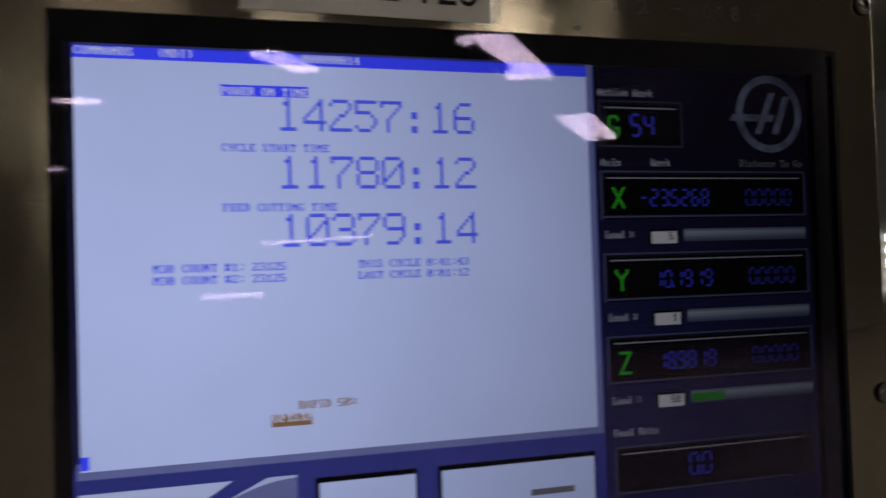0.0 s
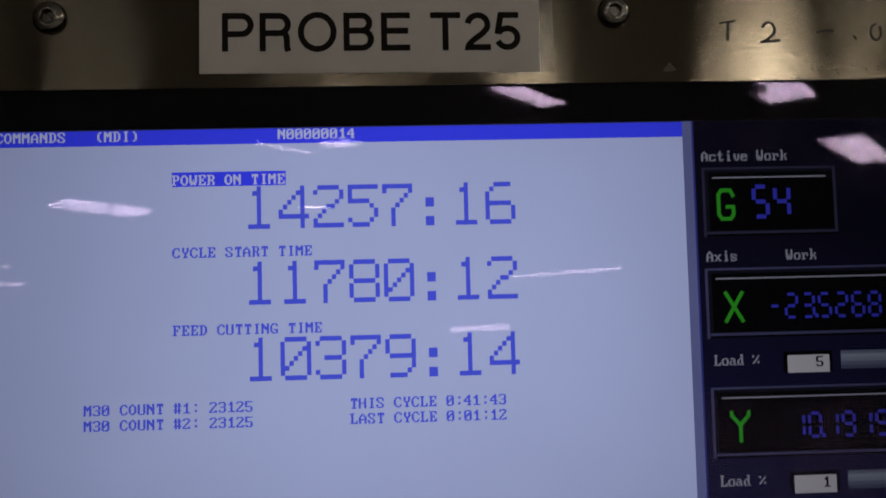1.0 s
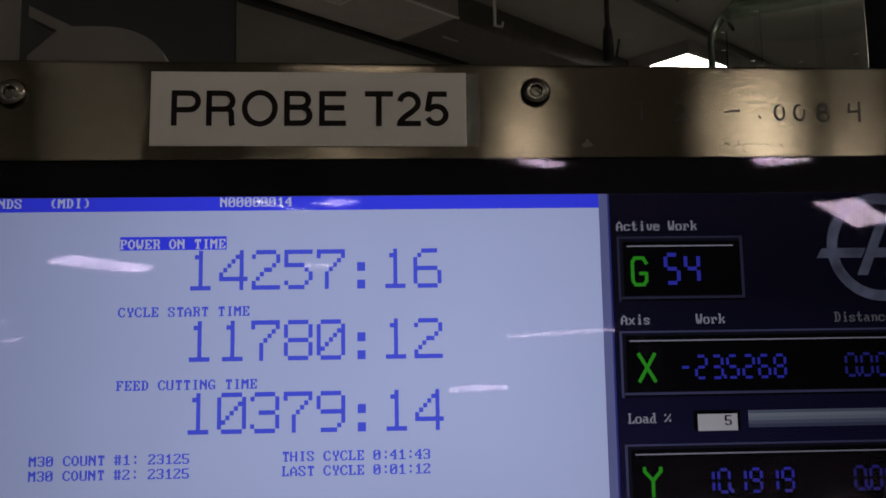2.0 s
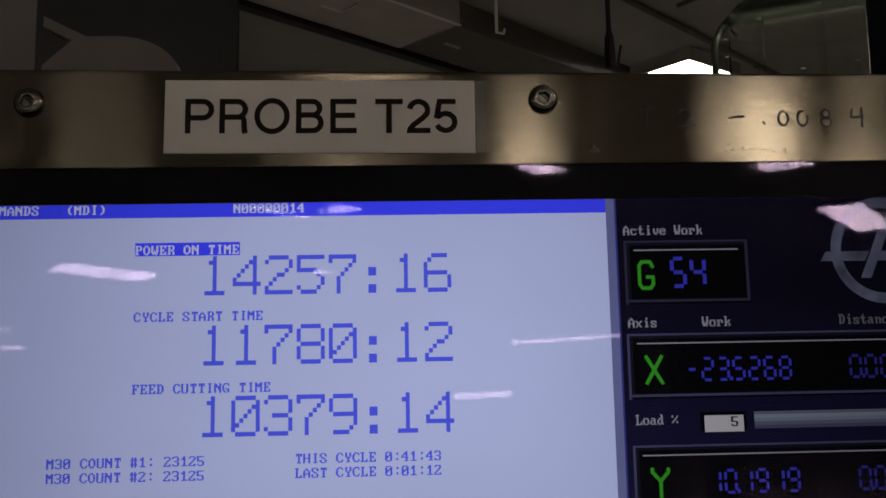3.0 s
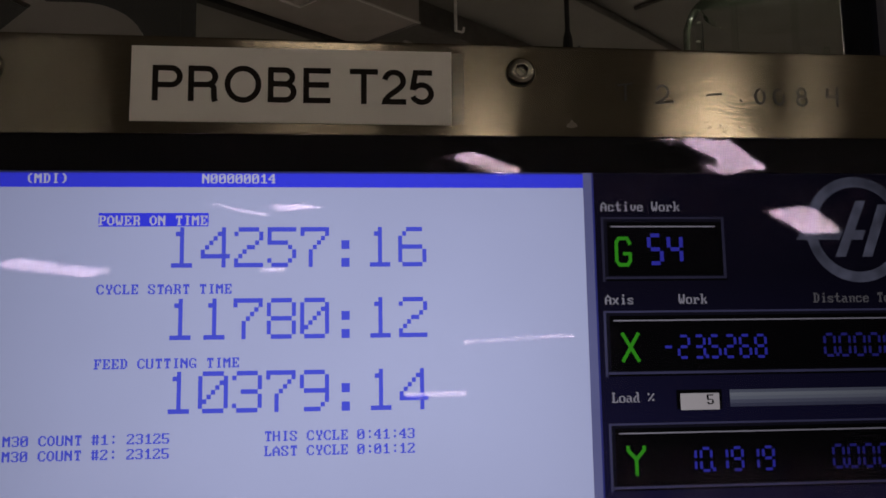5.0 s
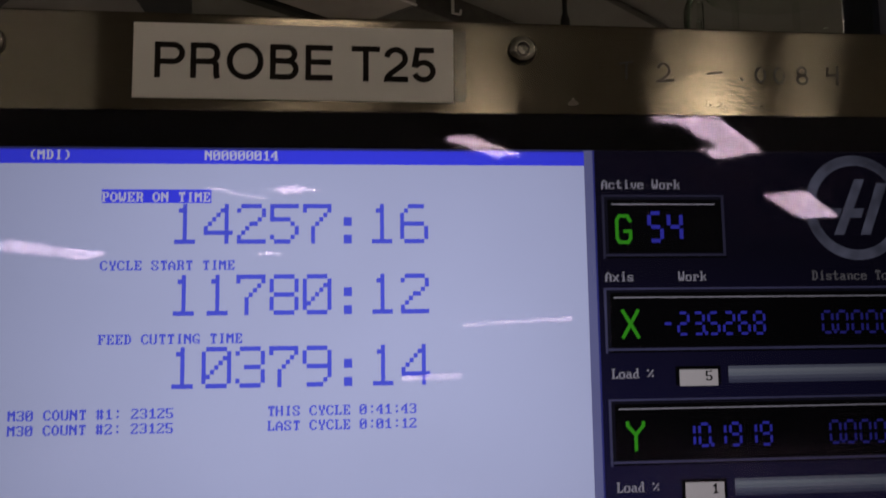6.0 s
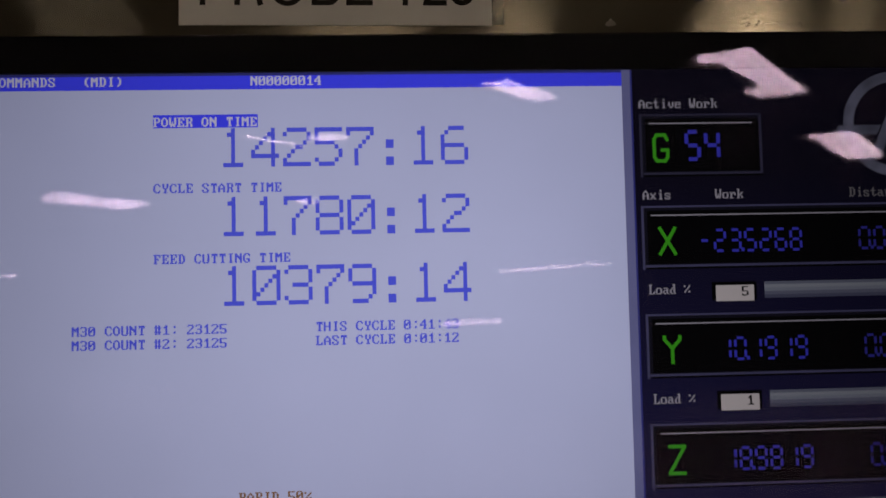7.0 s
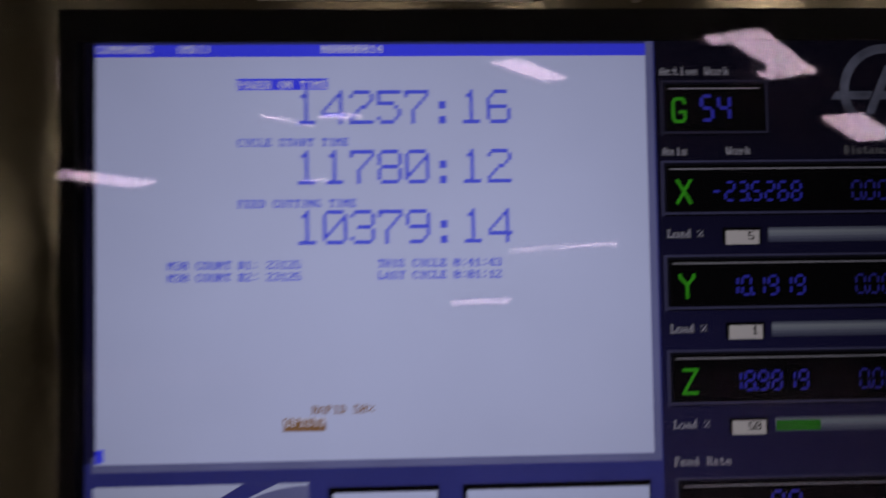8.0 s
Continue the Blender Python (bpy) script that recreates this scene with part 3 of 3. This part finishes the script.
def ribbon(bm, pts, w, y0, y1, closed=False):
    """A printed line of even width with mitred corners, as a thin raised film."""
    n = len(pts)
    rows = []
    for i, (x, z) in enumerate(pts):
        dirs = []
        for a, b in ((i - 1, i), (i, i + 1)):
            if closed or (a >= 0 and b < n):
                (xa, za), (xb, zb) = pts[a % n], pts[b % n]
                d = math.hypot(xb - xa, zb - za)
                dirs.append(((xb - xa) / d, (zb - za) / d))
        tx, tz = sum(d[0] for d in dirs), sum(d[1] for d in dirs)
        d = math.hypot(tx, tz)
        tx, tz = tx / d, tz / d
        h = w / 2 / max(0.5, tx * dirs[0][0] + tz * dirs[0][1])
        rows.append([bm.verts.new(c) for c in ((x - tz * h, y0, z + tx * h), (x + tz * h, y0, z - tx * h), (x + tz * h, y1, z - tx * h), (x - tz * h, y1, z + tx * h))])
    for a, b in zip(rows, rows[1:] + (rows[:1] if closed else [])):
        for k in range(4):
            bm.faces.new((a[k], a[(k + 1) % 4], b[(k + 1) % 4], b[k]))
    if not closed:
        bm.faces.new(rows[0])
        bm.faces.new(rows[-1][::-1])
    return bm


def glyph(ch, w, h, t):
    """The middle lines of a plain sans letter whose outer size is w by h: pairs of points and closed flag."""
    e = t / 2
    r, top = w - e, h - e
    if ch in "PRB":
        mid = {"P": 0.45, "R": 0.47, "B": 0.53}[ch] * h
        k = (top - mid) / 2
        out = [([(e, 0), (e, h)] if ch != "B" else [(e, 0), (e, h)], False)]
        ru = r - (0.05 * w if ch == "B" else 0)
        out.append(([(e, top)] + arc_points(ru - k, mid + k, k, k, 90, -90) + [(e, mid)], False))
        if ch == "R":
            out.append((arc_points(r - 0.19 * w, mid - 0.12 * h, 0.15 * w, 0.12 * h, 90, 0, 5) + [(r - 0.03 * w, 0.1 * h), (r + 0.01 * w, 0)], False))
        if ch == "B":
            k = (mid - e) / 2
            out.append(([(e, mid)] + arc_points(r - k, e + k, k, k, 90, -90) + [(e, e)], False))
        return out
    if ch == "O":
        return [(arc_points(w / 2, h / 2, w / 2 - e, h / 2 - e * 0.7, 0, 348.75, 31), True)]
    if ch == "E":
        return [([(e, 0), (e, h)], False), ([(e, top), (w, top)], False), ([(e, h * 0.52), (w * 0.94, h * 0.52)], False), ([(e, e), (w, e)], False)]
    if ch == "T":
        return [([(0, top), (w, top)], False), ([(w / 2, 0), (w / 2, top)], False)]
    if ch == "2":
        k = w / 2 - e
        return [(arc_points(w / 2, top - k * 0.98, k, k * 0.98, 172, -28, 12) + [(w * 0.66, h * 0.43), (w * 0.30, h * 0.25), (e * 1.25, h * 0.13), (e * 1.1, e), (w, e)], False)]
    k = w / 2 - e
    return [([(w * 0.92, top), (w * 0.24, top), (w * 0.13, h * 0.50)] + arc_points(w / 2 - e * 0.1, h * 0.325, k, h * 0.325 - e, 138, -160, 16), False)]


SIZE = 0.0109
for ch, xa, xb in (("P", 0.0618, 0.0706), ("R", 0.0722, 0.0809), ("O", 0.0828, 0.0936), ("B", 0.0955, 0.1040), ("E", 0.1060, 0.1141),
                   ("T", 0.1198, 0.1283), ("2", 0.1295, 0.1368), ("5", 0.1379, 0.1453)):
    bm = fresh()
    for k, (pts, closed) in enumerate(glyph(ch, xb - xa, SIZE, 0.0017)):
        y = 0.00054 - 0.00001 * k
        ribbon(bm, [(xa + px, 1.6217 + pz) for px, pz in pts], 0.0017, y, 0.00059, closed)
    part("letter", bm, INK, tag, "black printed letter " + ch)


def pen(name, lines, w, parent):
    bm = fresh()
    for line in lines:
        for i, ((xa, za), (xb, zb)) in enumerate(zip(line, line[1:])):
            d = math.hypot(xb - xa, zb - za) or 1
            ww = w * (0.75 + 0.4 * abs(math.sin(3.1 * i + xa * 900)))
            ox, oz = -(zb - za) / d * ww / 2, (xb - xa) / d * ww / 2
            ex, ez = (xb - xa) / d * ww * 0.3, (zb - za) / d * ww * 0.3
            box_pts = [(xa + ox - ex, za + oz - ez), (xb + ox + ex, zb + oz + ez), (xb - ox + ex, zb - oz + ez), (xa - ox - ex, za - oz - ez)]
            bm.faces.new([bm.verts.new((x, 0.00088 - 0.00001 * (i % 3), z)) for x, z in box_pts])
    return part(name, bm, MARKER, parent)


def loop(cx, cz, rx, rz, a0=20, a1=370, n=14):
    return [(cx + rx * math.cos(math.radians(a0 + (a1 - a0) * i / n)), cz + rz * math.sin(math.radians(a0 + (a1 - a0) * i / n))) for i in range(n + 1)]


note = thing("marker_note", "handwritten T2 -.0084 in faded black marker on the steel", "marking")
ZN = 1.6255
for nm, lines in (("letter", [[(0.2025, ZN + 0.003), (0.2068, ZN + 0.0036)], [(0.2048, ZN + 0.0033), (0.2046, ZN - 0.0018)]]),
                  ("figure", [loop(0.2165, ZN + 0.001, 0.0018, 0.0021, 160, -40, 7) + [(0.2155, ZN - 0.0022), (0.2146, ZN - 0.0026)], [(0.2142, ZN - 0.0026), (0.2196, ZN - 0.0021)]]),
                  ("dash", [[(0.2305, ZN), (0.2325, ZN + 0.0004), (0.2352, ZN + 0.0005)]]),
                  ("point", [[(0.2413, ZN - 0.0012), (0.2418, ZN - 0.0019)]]),
                  ("figure", [loop(0.2478, ZN - 0.0001, 0.0015, 0.0023, 80, 400)]),
                  ("figure", [loop(0.2540, ZN - 0.0002, 0.0016, 0.0024, 70, 380)]),
                  ("figure", [loop(0.2615, ZN + 0.0012, 0.0013, 0.0014, 250, -110), loop(0.2615, ZN - 0.0014, 0.0016, 0.0015, 90, 450)]),
                  ("figure", [[(0.2700, ZN + 0.0025), (0.2697, ZN), (0.2735, ZN + 0.0002)], [(0.2732, ZN + 0.003), (0.2730, ZN - 0.003)]])):
    pen(nm, lines, 0.00066, note)

cx, cz = 0.1025, 1.627
tag.matrix_basis = Matrix.Translation((cx, 0, cz)) @ Matrix.Rotation(radians(0.4), 4, "Y") @ Matrix.Translation((-cx, 0, -cz))
rng = random.Random(5)
bm = fresh()
for i in range(56):
    x = 0.2285 + 0.02 * rng.random() if i < 55 else 0.19 + 0.07 * rng.random()
    z = 1.6145 + rng.gauss(0.0008, 0.0005) if i < 40 else 1.613 + 0.012 * rng.random() ** 2
    w, h = 0.00018 + 0.00042 * rng.random(), 0.00010 + 0.00015 * rng.random()
    n = 6
    bm.faces.new([bm.verts.new((x + w * math.cos(6.2832 * k / n) * rng.uniform(0.6, 1), 0.0009, z + h * math.sin(6.2832 * k / n) * rng.uniform(0.6, 1))) for k in range(n)])
tagged(part("residue", bm, GRIME), "small dark flecks of dried coolant on the steel", "residue", kind="stuff")
bm = fresh()
bm.faces.new([bm.verts.new((x, 0.0009, z)) for x, z in ((0.1857, 1.6151), (0.1868, 1.6147), (0.1884, 1.6149), (0.1893, 1.6153), (0.1888, 1.6162), (0.1881, 1.6165), (0.1878, 1.6172), (0.1873, 1.6173), (0.1868, 1.6164), (0.1860, 1.6159))])
tagged(part("glue_smear", bm, mat("pale_residue", (0.16, 0.14, 0.12), 0.8, 0, 0.5, 500)), "pale dried glue smear stuck on the steel", "residue")

# ---- the monitor ----
mon = thing("monitor", "control monitor with a black glass bezel and lit display", "monitor")
part("back_tray", boxed(HX0 + 0.0024, 0.0012, HZ0 + 0.0024, FX1 - 0.0024, 0.0040, HZ1 - 0.0024), BEZEL, mon)
LU0, LU1, LV1 = -12, 994, 768
# The front glass stands 17 mm proud of the lit panel, with a black printed border on its back.
GY0, GY1 = -0.0165, -0.0147
IX0, IX1, IZ0, IZ1 = -0.0012, 0.2862, ZT - K * 762, 1.5974
bm = fresh()
for r in ((HX0, HZ0, IX0, HZ1), (IX1, HZ0, HX1, HZ1), (IX0, IZ1, IX1, HZ1), (IX0, HZ0, IX1, IZ0)):
    box(bm, r[0], GY1 + 0.0001, r[1], r[2], GY1 + 0.0006, r[3])
part("printed_border", bm, BEZEL, mon, "black printed border behind the glass")
bm = fresh()
t0 = 0.0022
for r in ((HX0, HZ0, HX0 + t0, HZ1), (FX1 - t0, HZ0, FX1, HZ1), (HX0 + t0, HZ1 - t0, FX1 - t0, HZ1), (HX0 + t0, HZ0, FX1 - t0, HZ0 + t0)):
    box(bm, r[0] + 0.0001, GY1 + 0.0007, r[1] + 0.0001, r[2] - 0.0001, 0.0040, r[3] - 0.0001)
part("frame", bm, BEZEL, mon, "black monitor frame")
part("cover_glass", boxed(HX0, GY0, HZ0, HX1, GY1, HZ1, bev=0.0004, seg=2), GLASS, mon, "coated cover glass that mirrors the ceiling lamps")

scr = part("screen", boxed(K * LU0, 0.0003, ZT - K * LV1, K * LU1, 0.0010, ZT + K * 3), NAVY, mon, "lit display, dark navy field")
Y1, Y2, Y3, Y4, Y5 = 0.0002, 0.0001, 0.0, -0.0001, -0.0002

# program window
flat("window_surround", rect(rect(fresh(), 0, -3, 651, 478, Y1), LU0, 478, 651, LV1, Y1), NAVY2, scr, "dark blue window surround")
flat("window_edge", rect(fresh(), 640, -3, 649, 489, Y2), BEVEL, scr, "grey-blue raised edge")
flat("window_edge", poly(poly(fresh(), [(-4, 489), (640, 489), (640, 479), (0, 479)], Y2), [(-4, 489), (0, 479), (0, 470), (-4, 470)], Y2), BEVEL, scr, "grey-blue raised edge")
flat("program_window", rect(fresh(), 0, 0, 640, 480, Y3), PANE, scr, "pale white program window")
flat("title_bar", rect(fresh(), 0, 0, 640, 14, Y4), BLUE, scr, "bright blue title bar")
flat("cursor", rect(fresh(), 0, 463, 9, 478, Y4), BLUE, scr, "blue cursor block")
ROW = 13.9


def small(text, col, row, m, y=Y4, name="text_line", dv=0.0):
    return flat(name, dots(fresh(), text, col * 8.0 + 1.5, row * ROW + 0.6 + dv, SMALL, 1.0, 1.06, 8.04, y), m, scr)


small("COMMANDS", 0, 0, CREAM, Y5)
small("(MDI)", 11.3, 0, CREAM, Y5)
small("N00000014", 32.2, 0, CREAM, Y5)
flat("highlight", rect(fresh(), 161.5, 39.6, 266, 53.0, Y4), BLUE, scr, "blue highlight behind a heading")
small("POWER ON TIME", 20, 3, CREAM, Y5)
small("CYCLE START TIME", 20, 8, TEXTB, dv=-2.4)
small("FEED CUTTING TIME", 20, 13, TEXTB, dv=-0.8)
for n, text in enumerate(("14257:16", "11780:12", "10379:14")):
    flat("large_figures", dots(fresh(), text, 227, 53.8 + n * 69.8, LARGE, 4.0, 4.4, 32.0, Y4), TEXTB, scr)
small("M30 COUNT #1: 23125", 10, 18, TEXTB)
small("M30 COUNT #2: 23125", 10, 19, TEXTB)
small("THIS CYCLE 0:41:43", 40, 18, TEXTB)
small("LAST CYCLE 0:01:12", 40, 19, TEXTB)
small("RAPID 50%", 30.3, 30, BROWN)
flat("highlight", rect(fresh(), 212, 431.5, 260, 446.5, Y4), BROWN, scr, "brown highlight behind a status word")
small("OPTSTP", 26.5, 31, CREAM, Y5)

# lower panes
flat("lower_pane", rect(fresh(), -3, 505, 240, 760, Y2), PALE, scr, "pale blue pane")
curve = [(100 + 140 * i / 12, 560 - 52 * math.sin(math.pi / 2 * i / 12)) for i in range(13)]
flat("pane_figure", poly(fresh(), curve + [(240, 600), (60, 600)], Y3), BEVEL, scr, "blue curved figure")
flat("pane_figure", poly(fresh(), [(165, 505), (205, 505), (120, 545), (60, 580), (40, 580)], Y3), NAVY2, scr, "dark blue sweep")
for u0, u1 in ((267, 387), (421, 633)):
    flat("pane_shadow", rect(fresh(), u0 - 5, 511, u1 + 2, 762, Y2), BLACK, scr)
    flat("lower_pane", rect(fresh(), u0, 517.5, u1, 760, Y3), PANE, scr, "pale white pane")
flat("text_bar", rect(fresh(), 541, 553, 603, 561, Y4), TEXTG, scr)
flat("text_bar", rect(fresh(), 478, 562, 505, 569, Y4), TEXTG, scr)


# position column
def readout(u0, v0, u1, v1, edge=BOXHI):
    t = flat("readout_box", rect(fresh(), u0, v0, u1, v1, Y2), BOXLO, scr, "black readout field with a thin edge")
    lo = fresh()
    rect(lo, u0 + 3, v1 - 3, u1, v1 - 0.6, Y3)
    rect(lo, u0, v0, u0 + 2.6, v1 + 2, Y3)
    rect(lo, u1 - 3, v0 + 2, u1, v1 - 3, Y3)
    rect(lo, u0 + 2.6, v0, u1, v0 + 2, Y3)
    flat("box_edge", lo, edge, t)
    flat("box_shadow", rect(fresh(), u0 + 4, v1 - 0.6, u1 + 1, v1 + 1.4, Y3), BLACK, t)
    flat("box_field", rect(fresh(), u0 + 6, v0 + 5, u1 - 3, v1 - 4, Y3), BLACK, t)
    flat("box_line", rect(fresh(), u0 + 10, v0 + 9.2, u1 - 10, v0 + 10.6, Y4), TEXTW, t)
    return t


def letter(ch, u, v, w, h, t=3.6):
    pts = {"X": [[(0, 0), (w, h)], [(w, 0), (0, h)]], "Y": [[(0, 0), (0, h * .12), (w / 2, h * .45), (w, h * .12), (w, 0)], [(w / 2, h * .45), (w / 2, h)]],
           "Z": [[(0, 0), (w, 0), (0, h), (w, h)]],
           "G": [[(w, h * .2), (w * .8, 0), (w * .2, 0), (0, h * .15), (0, h * .85), (w * .2, h), (w * .8, h), (w, h * .85), (w, h * .58), (w * .55, h * .58)]]}[ch]
    bm = fresh()
    for p in pts:
        stroke(bm, [(u + a, v + b) for a, b in p], t, Y4)
    return flat("axis_letter", bm, GREEN, scr, "green letter " + ch)


def figures(text, u, v, w, h, pitch, th, m=DIGIT):
    return flat("blue_figures", segments(fresh(), text, u, v, w, h, pitch, th, Y4), m, scr)


def side(text, u, v, m=TEXTW, pitch=7.6):
    return flat("text_line", dots(fresh(), text, u, v, SMALL, 0.94, 1.12, pitch, Y4), m, scr)


side("Active Work", 657, 28)
readout(657, 44, 786, 108, BOXDIM)
letter("G", 672, 66, 14, 27)
figures("54", 706, 63, 13, 28.5, 20.5, 4.0)
side("Axis", 658, 123)
side("Work", 734, 123)
side("Distance To Go", 876, 123, TEXTG)
for n, (ch, work, load, green) in enumerate((("X", "-23.5268", "5", 0), ("Y", "10.1919", "1", 0), ("Z", "18.9819", "58", 53))):
    dv = 111.3 * n
    readout(656 + n, 139.5 + dv, 986 + n, 203.5 + dv)
    letter(ch, 674.5 + n, 162.5 + dv, 16, 27)
    u = 716 if work[0] == "-" else 732
    figures(work, u + n, 165.5 + dv, 10.5, 21.5, 16, 2.8)
    figures("0.0000", 885 + n, 165.5 + dv, 10.5, 21.5, 16, 2.8, DIGIT2)
    side("Load %", 661 + n, 220.5 + dv, pitch=7.3)
    flat("field_shadow", rect(fresh(), 727 + n, 219 + dv, 774 + n, 238 + dv, Y2), BLACK, scr)
    flat("value_field", rect(fresh(), 731 + n, 222.5 + dv, 771 + n, 239 + dv, Y3), FIELD, scr, "white load value field")
    flat("value", dots(fresh(), load, 757 + n - 8 * (len(load) - 1) + 1, 224 + dv, SMALL, 1.0, 1.08, 8.0, Y4), BLACK, scr)
    g = flat("load_gauge", rect(fresh(), 782 + n, 219.5 + dv, 984 + n, 222.5 + dv, Y3), GAUGES[0], scr, "grey load gauge bar shaded like a tube")
    for k in range(1, 5):
        flat("gauge_shade", rect(fresh(), 782 + n, 219.0 + 3.5 * k + dv, 984 + n, 222.5 + 3.5 * k + dv, Y3), GAUGES[k], g)
    if green:
        flat("gauge_fill", rect(fresh(), 783 + n, 223 + dv, 783 + green + n, 235 + dv, Y4), GAUGEGREEN, g, "green load reading")
side("Feed Rate", 663, 486)
readout(664, 510, 986, 574)
figures("0.0", 778, 528, 13, 28, 20.5, 3.4)
readout(664, 615, 986, 690)

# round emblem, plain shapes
CU, CV = 929, 57
emb = fresh()
n = 72
for i in range(n):
    a0, a1 = 2 * math.pi * i / n, 2 * math.pi * (i + 1) / n
    poly(emb, [(CU + r * math.cos(a), CV + r * math.sin(a)) for r, a in ((44.5, a0), (55.5, a0), (55.5, a1), (44.5, a1))], Y3)
em = flat("emblem", emb, LOGOM, scr, "grey metallic ring emblem")
flat("emblem_bar", poly(fresh(), [(862, 68), (868, 58), (914, 58), (909, 68)], Y4), LOGOM, em)
flat("emblem_bar", poly(fresh(), [(903, 86), (914, 86), (940, 27), (929, 27)], Y5), LOGOM, em)
flat("emblem_bar", poly(fresh(), [(932, 86), (943, 86), (965, 31), (953, 31)], Y5), LOGOM, em)
flat("emblem_bar", poly(fresh(), [(922, 68), (926, 58), (938, 58), (934, 68)], Y4), LOGOM, em)
